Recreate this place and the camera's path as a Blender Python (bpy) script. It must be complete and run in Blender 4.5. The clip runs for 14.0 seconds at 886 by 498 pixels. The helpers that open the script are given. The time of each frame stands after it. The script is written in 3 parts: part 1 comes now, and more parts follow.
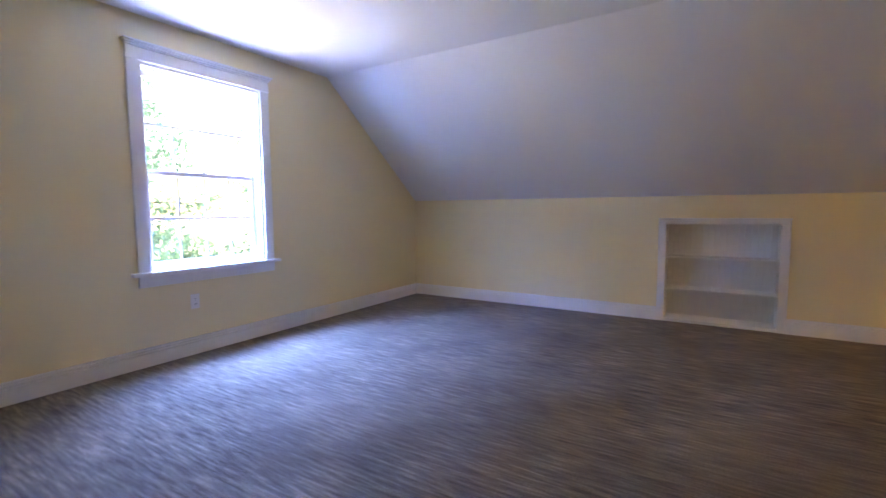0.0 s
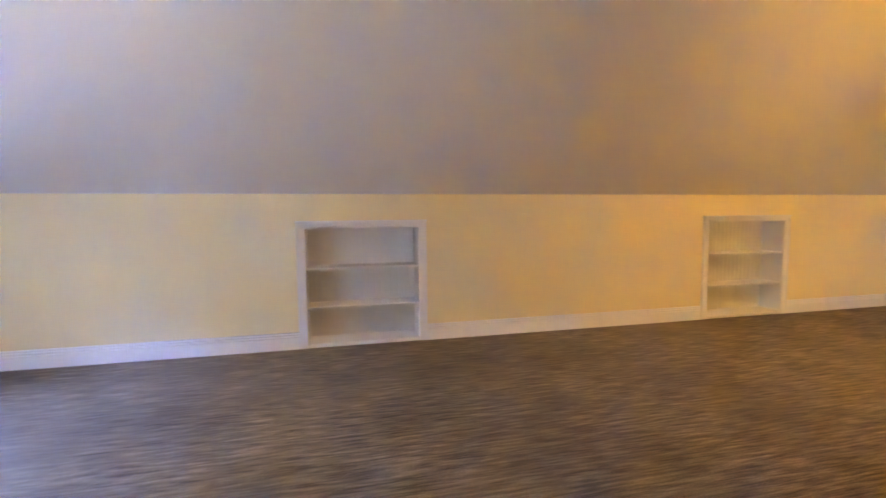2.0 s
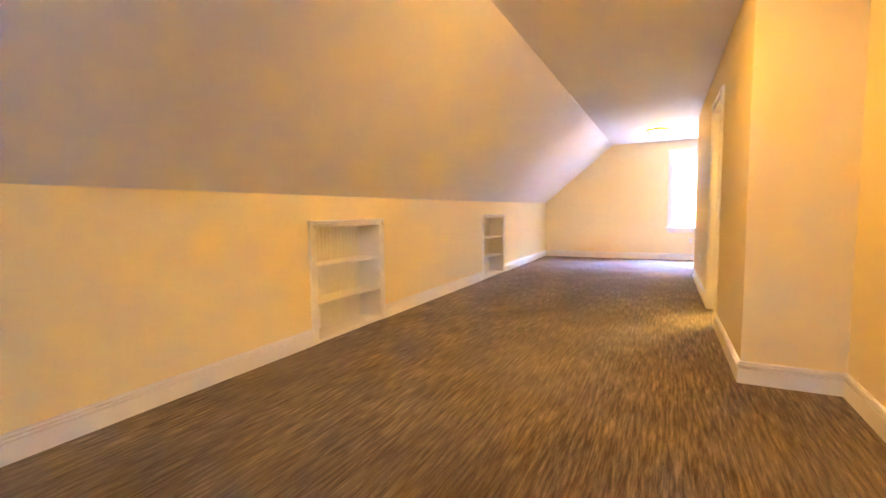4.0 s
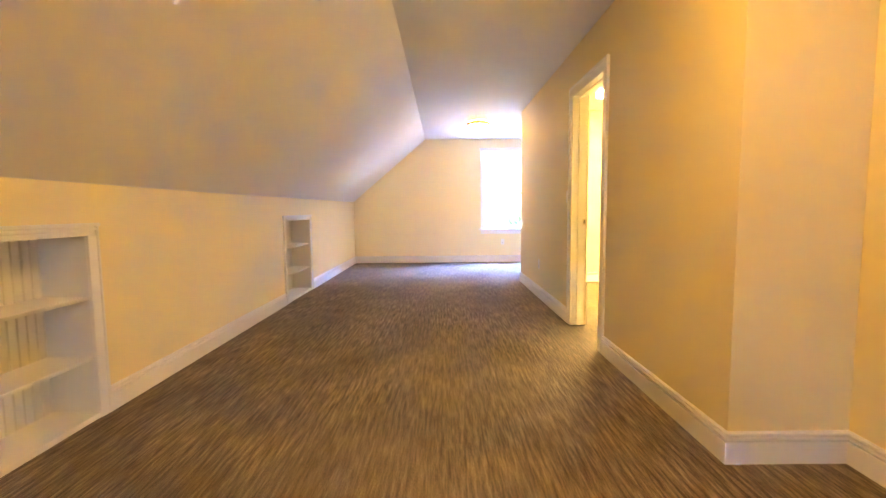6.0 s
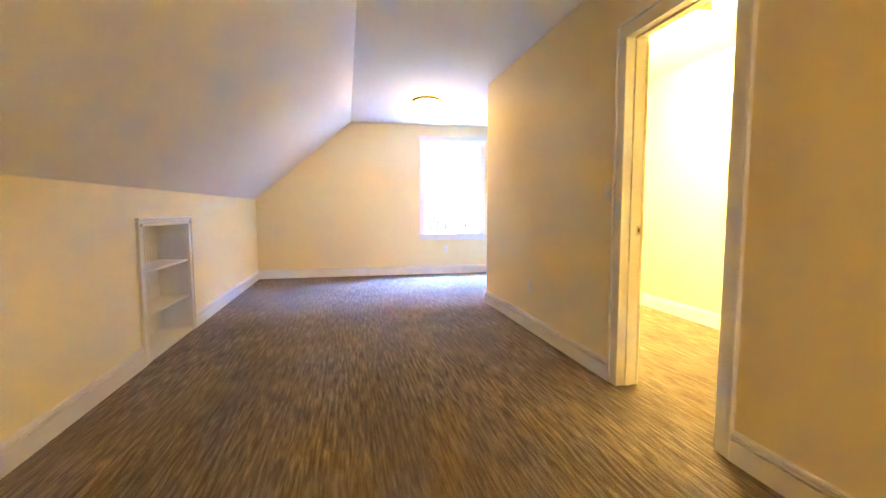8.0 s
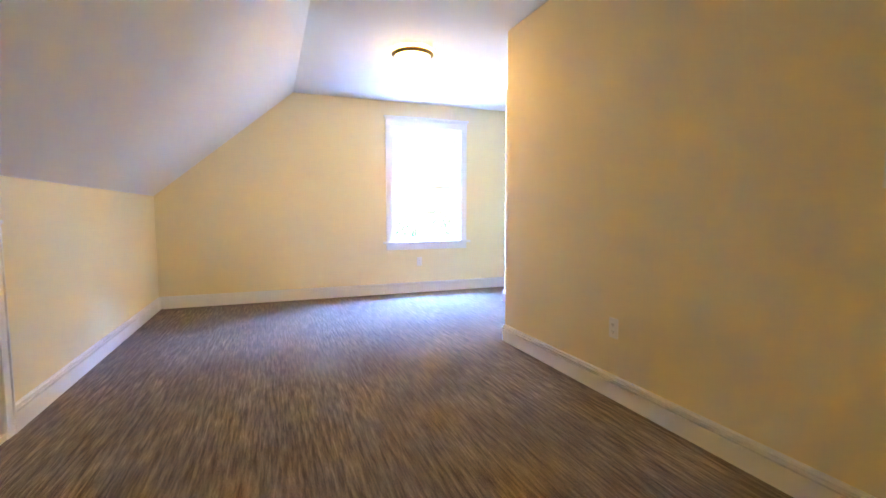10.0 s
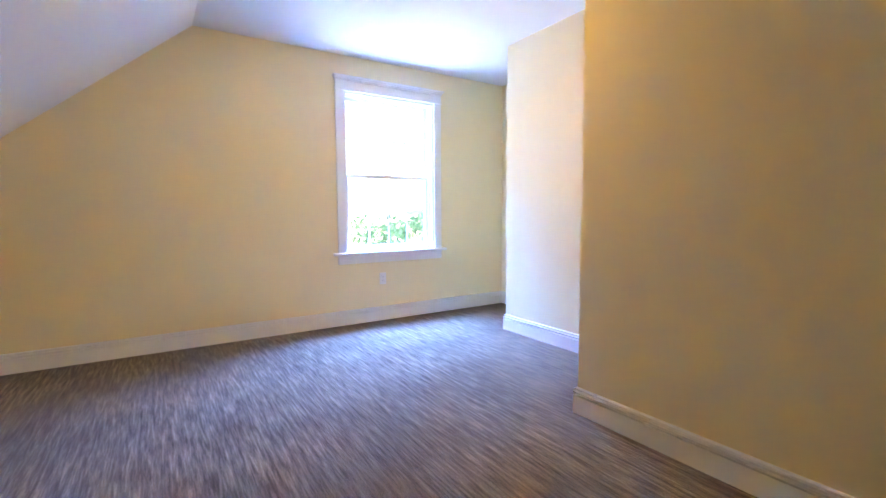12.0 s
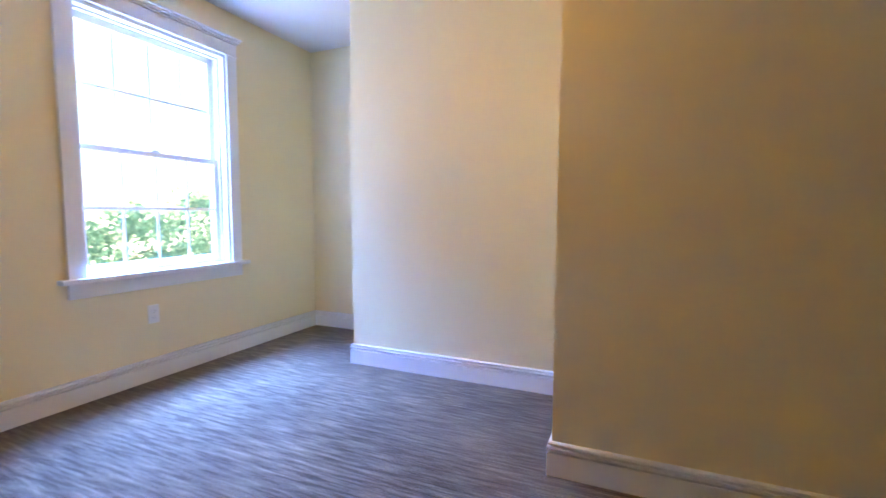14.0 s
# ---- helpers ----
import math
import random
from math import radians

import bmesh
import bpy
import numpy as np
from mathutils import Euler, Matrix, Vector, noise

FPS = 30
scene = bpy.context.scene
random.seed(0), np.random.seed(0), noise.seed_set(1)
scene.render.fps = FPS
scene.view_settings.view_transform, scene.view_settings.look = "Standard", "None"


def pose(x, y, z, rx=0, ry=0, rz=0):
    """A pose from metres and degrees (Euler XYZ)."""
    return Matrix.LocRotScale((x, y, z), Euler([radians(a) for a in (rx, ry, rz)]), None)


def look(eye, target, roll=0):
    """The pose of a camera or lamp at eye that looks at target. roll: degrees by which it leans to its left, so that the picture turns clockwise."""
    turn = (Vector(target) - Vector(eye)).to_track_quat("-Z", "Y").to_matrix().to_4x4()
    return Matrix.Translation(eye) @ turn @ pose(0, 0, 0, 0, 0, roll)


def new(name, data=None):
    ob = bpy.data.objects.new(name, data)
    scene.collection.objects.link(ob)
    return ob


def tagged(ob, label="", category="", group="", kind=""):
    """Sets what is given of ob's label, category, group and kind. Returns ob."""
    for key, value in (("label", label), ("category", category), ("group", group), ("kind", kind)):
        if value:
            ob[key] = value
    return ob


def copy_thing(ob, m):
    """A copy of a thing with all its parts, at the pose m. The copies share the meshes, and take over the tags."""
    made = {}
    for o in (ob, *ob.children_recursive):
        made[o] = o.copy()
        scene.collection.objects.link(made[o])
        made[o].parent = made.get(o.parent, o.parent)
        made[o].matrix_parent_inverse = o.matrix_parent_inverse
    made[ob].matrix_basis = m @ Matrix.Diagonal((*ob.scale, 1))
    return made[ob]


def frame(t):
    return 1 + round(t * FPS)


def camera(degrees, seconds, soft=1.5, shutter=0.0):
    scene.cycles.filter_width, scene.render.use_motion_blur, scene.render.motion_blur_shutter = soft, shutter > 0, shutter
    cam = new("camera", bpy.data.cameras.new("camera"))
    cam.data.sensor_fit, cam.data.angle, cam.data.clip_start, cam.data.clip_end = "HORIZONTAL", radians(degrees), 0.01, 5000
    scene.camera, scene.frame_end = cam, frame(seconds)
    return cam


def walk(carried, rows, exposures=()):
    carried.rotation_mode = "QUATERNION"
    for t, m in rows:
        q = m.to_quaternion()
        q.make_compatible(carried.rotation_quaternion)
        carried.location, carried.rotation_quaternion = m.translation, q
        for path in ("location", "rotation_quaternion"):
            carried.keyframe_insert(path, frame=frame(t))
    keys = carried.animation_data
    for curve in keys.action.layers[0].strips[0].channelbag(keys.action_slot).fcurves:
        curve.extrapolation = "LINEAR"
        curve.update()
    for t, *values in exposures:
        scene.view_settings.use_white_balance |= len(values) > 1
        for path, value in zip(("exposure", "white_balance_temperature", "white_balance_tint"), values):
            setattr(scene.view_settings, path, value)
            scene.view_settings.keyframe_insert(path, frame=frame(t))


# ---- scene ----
cam = camera(89.5, 14.0, shutter=0.3)
PATH = [
    (0, (4.86, 3.455, 1.097), (3.168, 2.401, 0.928), -0.4),
    (0.5, (4.574, 3.353, 1.092), (2.778, 2.487, 0.927), -0.5),
    (1, (4.274, 3.285, 1.08), (2.35, 2.762, 0.92), -0.6),
    (1.5, (4.027, 3.259, 1.07), (2.034, 3.208, 0.912), -0.5),
    (2, (3.658, 3.277, 1.061), (1.714, 3.721, 0.904), -0.6),
    (2.5, (3.321, 3.34, 1.064), (1.55, 4.257, 0.915), -0.8),
    (2.7, (3.19, 3.382, 1.065), (1.522, 4.476, 0.915), -0.9),
    (3, (3.018, 3.457, 1.071), (1.54, 4.796, 0.915), -0.7),
    (3.3, (2.874, 3.598, 1.081), (1.588, 5.12, 0.913), -0.4),
    (3.5, (2.786, 3.715, 1.082), (1.611, 5.325, 0.913), -0.7),
    (3.7, (2.699, 3.83, 1.079), (1.632, 5.514, 0.914), -0.8),
    (4, (2.565, 3.996, 1.076), (1.668, 5.776, 0.908), -0.8),
    (4.2, (2.478, 4.111, 1.073), (1.695, 5.944, 0.907), -0.9),
    (6.3, (1.738, 5.661, 1.066), (1.805, 7.652, 0.89), -0.5),
    (6.5, (1.694, 5.828, 1.069), (1.802, 7.817, 0.893), -0.5),
    (7, (1.593, 6.263, 1.072), (1.81, 8.244, 0.902), -0.4),
    (7.5, (1.494, 6.668, 1.072), (1.823, 8.633, 0.9), -0.3),
    (8, (1.392, 7.089, 1.065), (1.803, 9.038, 0.892), -0.1),
    (8.2, (1.361, 7.261, 1.064), (1.802, 9.204, 0.897), -0.2),
    (10.3, (1.174, 9.076, 1.039), (1.939, 10.917, 0.877), -0.3),
    (10.5, (1.166, 9.251, 1.037), (1.971, 11.074, 0.873), -0.5),
    (11, (1.158, 9.68, 1.029), (2.052, 11.463, 0.872), -0.5),
    (11.5, (1.153, 10.098, 1.028), (2.13, 11.836, 0.874), -0.4),
    (12, (1.14, 10.49, 1.034), (2.223, 12.165, 0.876), -0.3),
    (12.5, (1.126, 10.861, 1.039), (2.361, 12.425, 0.875), -0.1),
    (13, (1.125, 11.197, 1.036), (2.538, 12.603, 0.875), -0.1),
    (13.4, (1.14, 11.442, 1.03), (2.725, 12.65, 0.867), 0.1),
    (13.5, (1.148, 11.495, 1.03), (2.778, 12.642, 0.863), -0.3),
    (14, (1.213, 11.718, 1.025), (3.041, 12.514, 0.871), 0.2),
]
EXPOSURES = [(0.0, 2.98, 10000, 0), (1.0, 3.35, 11000, 1), (2.0, 3.92, 12800, 0), (3.0, 4.22, 14200, 0), (4.0, 4.24, 12600, 2), (6.5, 4.05, 10400, -7), (8.0, 4.0, 9900, -12), (10.3, 3.65, 9200, -17), (11.0, 3.5, 9000, -17), (12.0, 3.2, 9000, -16), (13.0, 2.87, 9100, -15), (14.0, 2.65, 9100, -14)]
walk(cam, [(t, look(eye, target, roll)) for t, eye, target, roll in PATH], EXPOSURES)

# ---- plan of the attic (metres) ----
L, K, XS, H = 14.44, 1.233, 1.456, 2.455      # length, knee wall, foot of the flat ceiling, ceiling
XR, YJ, XJ, YE = 2.965, 7.205, 3.49, 12.0     # passage wall, its south corner, the wall beside it, its north end


def xr(y):
    """The passage wall stands slightly askew."""
    return 2.985 - 0.0085 * (y - YJ)



# ---- world, sun, fill lamps at the windows ----
SUN_ELEVATION, SUN_AZIMUTH = radians(52), radians(262)
world = bpy.data.worlds.new("sky")
scene.world = world
world.use_nodes = True
wn = world.node_tree.nodes
sky = wn.new("ShaderNodeTexSky")
sky.sky_type, sky.sun_disc = "NISHITA", False
sky.sun_elevation, sky.sun_rotation = SUN_ELEVATION, SUN_AZIMUTH
sky.air_density, sky.dust_density = 1.0, 1.5
world.node_tree.links.new(sky.outputs[0], wn["Background"].inputs[0])
wn["Background"].inputs[1].default_value = 0.15

sun_data = bpy.data.lights.new("sun", "SUN")
sun_data.energy, sun_data.angle, sun_data.color = 4.6, radians(0.5), (1.0, 0.93, 0.82)
sun = new("sun", sun_data)
sun_dir = Vector((math.sin(SUN_AZIMUTH) * math.cos(SUN_ELEVATION), math.cos(SUN_AZIMUTH) * math.cos(SUN_ELEVATION), math.sin(SUN_ELEVATION)))
sun.matrix_world = look(sun_dir * 60, (0, 0, 0))


def daylight_fill(name, x, y, out, height, depth, power, tint):
    """An added area lamp that stands in for light from outside: a sheet beyond the wall, turned to the window opening
    and clear of every line of sight through the glass.
    """
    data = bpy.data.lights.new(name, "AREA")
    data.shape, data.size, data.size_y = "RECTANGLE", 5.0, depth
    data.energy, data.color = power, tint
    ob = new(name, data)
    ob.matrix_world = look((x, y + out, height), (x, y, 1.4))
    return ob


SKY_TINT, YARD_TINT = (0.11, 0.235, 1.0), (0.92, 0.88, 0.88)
daylight_fill("sky_fill_south", 3.4, 0, -1.35, 4.3, 2.5, 2350, SKY_TINT)         # unseen blue lamps added to stand in for the open sky above
daylight_fill("sky_fill_north", 4.5, L, 1.35, 4.3, 2.5, 2650, SKY_TINT)
daylight_fill("yard_bounce_fill_south", 2.8, 0, -1.8, -0.7, 3.0, 74, YARD_TINT)        # unseen lamps added in place of sun bounced off the pale yard
daylight_fill("yard_bounce_fill_north", 3.1, L, 1.8, -0.7, 3.0, 32, YARD_TINT)


# ---- materials ----
def material(name, color, rough=0.5, metal=0.0, spec=0.5):
    m = bpy.data.materials.new(name)
    m.use_nodes = True
    b = m.node_tree.nodes["Principled BSDF"]
    b.inputs["Base Color"].default_value = (*color, 1)
    b.inputs["Roughness"].default_value = rough
    b.inputs["Metallic"].default_value = metal
    b.inputs["Specular IOR Level"].default_value = spec
    return m, m.node_tree.nodes, m.node_tree.links, b


def noise_node(nodes, links, scale, detail=3.0, stretch=(1, 1, 1)):
    geo = nodes.new("ShaderNodeNewGeometry")
    mp = nodes.new("ShaderNodeMapping")
    mp.inputs["Scale"].default_value = stretch
    n = nodes.new("ShaderNodeTexNoise")
    n.inputs["Scale"].default_value, n.inputs["Detail"].default_value = scale, detail
    links.new(geo.outputs["Position"], mp.inputs["Vector"])
    links.new(mp.outputs[0], n.inputs["Vector"])
    return n


def ramp(nodes, links, source, stops):
    r = nodes.new("ShaderNodeValToRGB")
    while len(r.color_ramp.elements) < len(stops):
        r.color_ramp.elements.new(0.5)
    for e, (p, c) in zip(r.color_ramp.elements, stops):
        e.position, e.color = p, (*c, 1)
    links.new(source, r.inputs[0])
    return r


def bump(nodes, links, b, source, strength, distance):
    n = nodes.new("ShaderNodeBump")
    n.inputs["Strength"].default_value, n.inputs["Distance"].default_value = strength, distance
    links.new(source, n.inputs["Height"])
    links.new(n.outputs[0], b.inputs["Normal"])
    return n


def painted(name, color, rough, grain, relief, drift=0.05):
    """Rolled paint: a slow drift of tone, and the roller's fine stipple."""
    m, nodes, links, b = material(name, color, rough)
    slow = noise_node(nodes, links, 0.9, 4)
    r = ramp(nodes, links, slow.outputs["Fac"], [(0.3, [c * (1 - drift) for c in color]), (0.7, [min(1, c * (1 + drift)) for c in color])])
    links.new(r.outputs[0], b.inputs["Base Color"])
    fine = noise_node(nodes, links, grain, 3)
    bump(nodes, links, b, fine.outputs["Fac"], relief, 0.002)
    rr = nodes.new("ShaderNodeMapRange")
    rr.inputs["To Min"].default_value, rr.inputs["To Max"].default_value = rough - 0.06, rough + 0.06
    links.new(slow.outputs["Fac"], rr.inputs["Value"])
    links.new(rr.outputs[0], b.inputs["Roughness"])
    return m


WALL = painted("yellow_wall_paint", (0.815, 0.71, 0.44), 0.62, 260, 0.12, 0.015)
CEIL = painted("ceiling_paint", (0.78, 0.775, 0.76), 0.75, 240, 0.12, 0.012)
TRIM = painted("trim_paint", (0.80, 0.80, 0.78), 0.30, 60, 0.04, 0.03)
VINYL = painted("window_vinyl", (0.80, 0.81, 0.82), 0.35, 90, 0.02, 0.02)
PLASTIC = painted("white_plastic", (0.82, 0.81, 0.78), 0.32, 120, 0.02, 0.02)


def math_node(nodes, links, op, a, b, c=None):
    n = nodes.new("ShaderNodeMath")
    n.operation = op
    for socket, value in zip(n.inputs, (a, b, c)):
        if isinstance(value, (int, float)):
            socket.default_value = value
        elif value is not None:
            links.new(value, socket)
    return n.outputs[0]


def carpet_material():
    """Ribbed loop pile: broken light and dark lines along the room, single loops across them, brushed and trodden clouds."""
    m, nodes, links, b = material("carpet", (0.15, 0.12, 0.09), 0.97, spec=0.1)
    dash = noise_node(nodes, links, 1.0, 1.5, (60, 4.4, 1))        # broken lines
    fine = noise_node(nodes, links, 1.0, 2.0, (130, 11, 1))       # thinner lines between them
    loop = noise_node(nodes, links, 1.0, 2.0, (190, 120, 1))       # single loops
    cloud = noise_node(nodes, links, 2.2, 5.0, (1, 0.7, 1))        # tread marks
    brushed = noise_node(nodes, links, 0.9, 3.0)                   # where the pile lies flat and hides the lines
    lines = math_node(nodes, links, "MULTIPLY_ADD", fine.outputs["Fac"], 0.38, math_node(nodes, links, "MULTIPLY", dash.outputs["Fac"], 0.62))
    gain = ramp(nodes, links, brushed.outputs["Fac"], [(0.38, (0.55, 0.55, 0.55)), (0.56, (1, 1, 1))])
    centred = math_node(nodes, links, "SUBTRACT", lines, 0.5)
    lines = math_node(nodes, links, "MULTIPLY_ADD", centred, gain.outputs[0], 0.5)
    height = math_node(nodes, links, "MULTIPLY_ADD", math_node(nodes, links, "SUBTRACT", loop.outputs["Fac"], 0.5), 0.30, lines)
    tone = ramp(nodes, links, height, [(0.34, (0.057, 0.043, 0.028)), (0.46, (0.116, 0.089, 0.061)), (0.55, (0.179, 0.139, 0.097)), (0.68, (0.285, 0.230, 0.165))])
    shade = ramp(nodes, links, cloud.outputs["Fac"], [(0.3, (0.78, 0.78, 0.78)), (0.7, (1.3, 1.3, 1.3))])
    mix = nodes.new("ShaderNodeMix")
    mix.data_type, mix.blend_type = "RGBA", "MULTIPLY"
    mix.inputs[0].default_value = 1.0
    links.new(tone.outputs[0], mix.inputs[6])
    links.new(shade.outputs[0], mix.inputs[7])
    links.new(mix.outputs[2], b.inputs["Base Color"])
    bump(nodes, links, b, height, 0.8, 0.012)
    b.inputs["Sheen Weight"].default_value = 0.12
    b.inputs["Sheen Roughness"].default_value = 0.5
    return m


CARPET = carpet_material()


def metal_material(name, color, rough):
    m, nodes, links, b = material(name, color, rough, 1.0)
    n = noise_node(nodes, links, 40, 3)
    r = nodes.new("ShaderNodeMapRange")
    r.inputs["To Min"].default_value, r.inputs["To Max"].default_value = rough - 0.08, rough + 0.1
    links.new(n.outputs["Fac"], r.inputs["Value"])
    links.new(r.outputs[0], b.inputs["Roughness"])
    return m


BRONZE = metal_material("brushed_bronze", (0.36, 0.26, 0.19), 0.32)
NICKEL = metal_material("satin_nickel", (0.62, 0.56, 0.46), 0.3)
DARK, *_ = material("dark_slot", (0.02, 0.02, 0.02), 0.6)


def glowing(name, color, strength):
    m, nodes, links, b = material(name, (0.85, 0.84, 0.8), 0.35)
    b.inputs["Emission Color"].default_value = (*color, 1)
    b.inputs["Emission Strength"].default_value = strength
    return m


LAMP_TINT = (1.0, 0.55, 0.20)
BRIGHT_BOWL = glowing("lit_bright_frosted_glass", LAMP_TINT, 9)
BOWL = glowing("lit_frosted_glass", LAMP_TINT, 9)
CLOSET_GLOW = glowing("lit_white_lens", (1.0, 0.76, 0.50), 28)

GLASS, _gn, _gl, _gb = material("window_glass", (1, 1, 1), 0.0)
_gb.inputs["Transmission Weight"].default_value, _gb.inputs["IOR"].default_value = 1.0, 1.45


def two_tone(name, a, c, scale, rough=0.8, stretch=(1, 1, 1), relief=0.0):
    m, nodes, links, b = material(name, a, rough)
    n = noise_node(nodes, links, scale, 5, stretch)
    r = ramp(nodes, links, n.outputs["Fac"], [(0.35, a), (0.65, c)])
    links.new(r.outputs[0], b.inputs["Base Color"])
    if relief:
        bump(nodes, links, b, n.outputs["Fac"], 0.6, relief)
    return m


BARK = two_tone("bark", (0.06, 0.055, 0.05), (0.13, 0.12, 0.11), 5, 0.9, (1, 1, 0.2), 0.03)
YARD = two_tone("pale_gravel_yard", (0.42, 0.40, 0.35), (0.55, 0.53, 0.47), 0.6, 0.95)
SIDING = painted("house_siding", (0.55, 0.55, 0.52), 0.7, 30, 0.1)


def leaf_material():
    m, nodes, links, b = material("leaves", (0.06, 0.12, 0.03), 0.55)
    geo = nodes.new("ShaderNodeNewGeometry")
    r = ramp(nodes, links, geo.outputs["Random Per Island"], [(0.0, (0.046, 0.115, 0.105)), (0.6, (0.066, 0.155, 0.135)), (1.0, (0.095, 0.195, 0.160))])
    links.new(r.outputs[0], b.inputs["Base Color"])
    t = nodes.new("ShaderNodeBsdfTranslucent")
    links.new(r.outputs[0], t.inputs["Color"])
    mix = nodes.new("ShaderNodeMixShader")
    mix.inputs[0].default_value = 0.5
    links.new(b.outputs[0], mix.inputs[1])
    links.new(t.outputs[0], mix.inputs[2])
    links.new(mix.outputs[0], nodes["Material Output"].inputs[0])
    return m


LEAF = leaf_material()


# ---- building helpers ----
def finish(name, bm, mat, smooth=False):
    me = bpy.data.meshes.new(name)
    bmesh.ops.recalc_face_normals(bm, faces=bm.faces[:])
    bm.to_mesh(me)
    bm.free()
    me.materials.append(mat)
    if smooth:
        me.shade_smooth()
    return new(name, me)


def part(name, bm, mat, parent, label="", smooth=False):
    ob = finish(name, bm, mat, smooth)
    ob.parent = parent
    if label:
        ob["label"] = label
    return ob


def thing(name, m, label, category, group="", kind=""):
    ob = new(name)
    ob.matrix_world = m
    return tagged(ob, label, category, group, kind)


def block(bm, a, b, bevel=0.0):
    """A box between two corners, with its edges rounded."""
    size = [abs(q - p) for p, q in zip(a, b)]
    mid = [(p + q) / 2 for p, q in zip(a, b)]
    made = bmesh.ops.create_cube(bm, size=1, matrix=Matrix.Translation(mid) @ Matrix.Diagonal((*size, 1)))
    if bevel:
        edges = list({e for v in made["verts"] for e in v.link_edges})
        bmesh.ops.bevel(bm, geom=edges, offset=min(bevel, min(size) * 0.45), segments=2, affect="EDGES", profile=0.5)
    return bm


def boxes(*pairs, bevel=0.0):
    bm = bmesh.new()
    for a, b in pairs:
        block(bm, a, b, bevel)
    return bm


def cylinder(bm, c, r, depth, axis="Z", seg=24, r2=None):
    turn = {"Z": Matrix(), "X": Matrix.Rotation(math.pi / 2, 4, "Y"), "Y": Matrix.Rotation(math.pi / 2, 4, "X")}[axis]
    bmesh.ops.create_cone(bm, cap_ends=True, segments=seg, radius1=r, radius2=r if r2 is None else r2, depth=depth, matrix=Matrix.Translation(c) @ turn)
    return bm


def lathe(rings, seg=48):
    """A turned shape from (radius, height) rings."""
    bm = bmesh.new()
    rows = [[bm.verts.new((r * math.cos(2 * math.pi * i / seg), r * math.sin(2 * math.pi * i / seg), z)) for i in range(seg)] for r, z in rings]
    for p, q in zip(rows, rows[1:]):
        for i in range(seg):
            j = (i + 1) % seg
            bm.faces.new((p[i], p[j], q[j], q[i]))
    return bm


def wall(name, axis, face, thick, start, end, top, openings=(), bottom=0.0):
    """A wall along x or y with openings (from, to, low, high) right through it. face: where its room side lies; thick: towards its back, signed."""
    us = sorted({start, end, *(u for o in openings for u in o[:2])})
    zs = sorted({bottom, top, *(z for o in openings for z in o[2:] if bottom < z < top)})
    bm = bmesh.new()
    made = {}

    def at(i, d, k):
        if (i, d, k) not in made:
            v = (us[i], face + d * thick, zs[k]) if axis == "x" else (face + d * thick, us[i], zs[k])
            made[i, d, k] = bm.verts.new(v)
        return made[i, d, k]

    def solid(i, k):
        if not (0 <= i < len(us) - 1 and 0 <= k < len(zs) - 1):
            return False
        u, z = (us[i] + us[i + 1]) / 2, (zs[k] + zs[k + 1]) / 2
        return not any(a < u < b and c < z < d for a, b, c, d in openings)

    for i in range(len(us) - 1):
        for k in range(len(zs) - 1):
            if not solid(i, k):
                continue
            for d in (0, 1):
                bm.faces.new((at(i, d, k), at(i + 1, d, k), at(i + 1, d, k + 1), at(i, d, k + 1)))
            for di, dk, p, q in ((-1, 0, (i, k), (i, k + 1)), (1, 0, (i + 1, k), (i + 1, k + 1)), (0, -1, (i, k), (i + 1, k)), (0, 1, (i, k + 1), (i + 1, k + 1))):
                if not solid(i + di, k + dk):
                    bm.faces.new((at(p[0], 0, p[1]), at(q[0], 0, q[1]), at(q[0], 1, q[1]), at(p[0], 1, p[1])))
    return tagged(finish(name, bm, WALL), "wall painted a flat pale yellow", "wall", kind="structure")


# ---- the large structure ----
SHELF_Y, SHELF_W, SHELF_H = (3.452, 7.213, 10.943), 1.036, 1.014
STILE = 0.068
shelf_holes = [(y - SHELF_W / 2 + 0.05, y + SHELF_W / 2 - 0.05, -1, SHELF_H - 0.045) for y in SHELF_Y]
WIN_HALF, WIN_LOW, WIN_HIGH = 0.480, 0.665, 2.145        # half width and heights of the rough opening
WIN_S, WIN_N = 2.797, 3.107
DOOR = (8.695, 9.442, 2.045)                              # clear opening in the passage wall

floor = tagged(finish("floor", boxes(((-1.0, -0.18, -0.25), (5.88, L + 0.18, 0))), CARPET), "grey-brown streaked loop carpet, fitted wall to wall", "carpet", kind="structure")
wall("wall_west", "y", 0, -0.12, 0, L, K, shelf_holes)
wall("wall_south", "x", 0, -0.18, -0.9, 5.88, 2.7, [(WIN_S - WIN_HALF, WIN_S + WIN_HALF, WIN_LOW - 0.012, WIN_HIGH)])
wall("wall_north", "x", L, 0.18, -0.9, 5.88, 2.7, [(WIN_N - WIN_HALF, WIN_N + WIN_HALF, WIN_LOW - 0.012, WIN_HIGH)])
passage = wall("wall_passage", "y", XR, 0.12, YJ, YE, H, [(DOOR[0] - 0.02, DOOR[1] + 0.02, -1, DOOR[2] + 0.02)])
for v in passage.data.vertices:
    v.co.x += xr(v.co.y) - XR
wall("wall_jog", "x", YJ + 0.001, 0.12, XR + 0.135, 4.72, H)
wall("wall_beside_jog", "y", XJ, 0.12, 5.6, YJ, H)
wall("wall_room_north", "x", 5.6, 0.12, XJ + 0.12, 5.7, H)
wall("wall_room_east", "y", 5.7, 0.18, 0, 5.72, H)
wall("wall_closet_east", "y", 4.62, 0.1, YJ + 0.12, YE, H)
wall("wall_closet_north", "x", YE - 0.001, -0.12, XR + 0.09, 4.62, H)
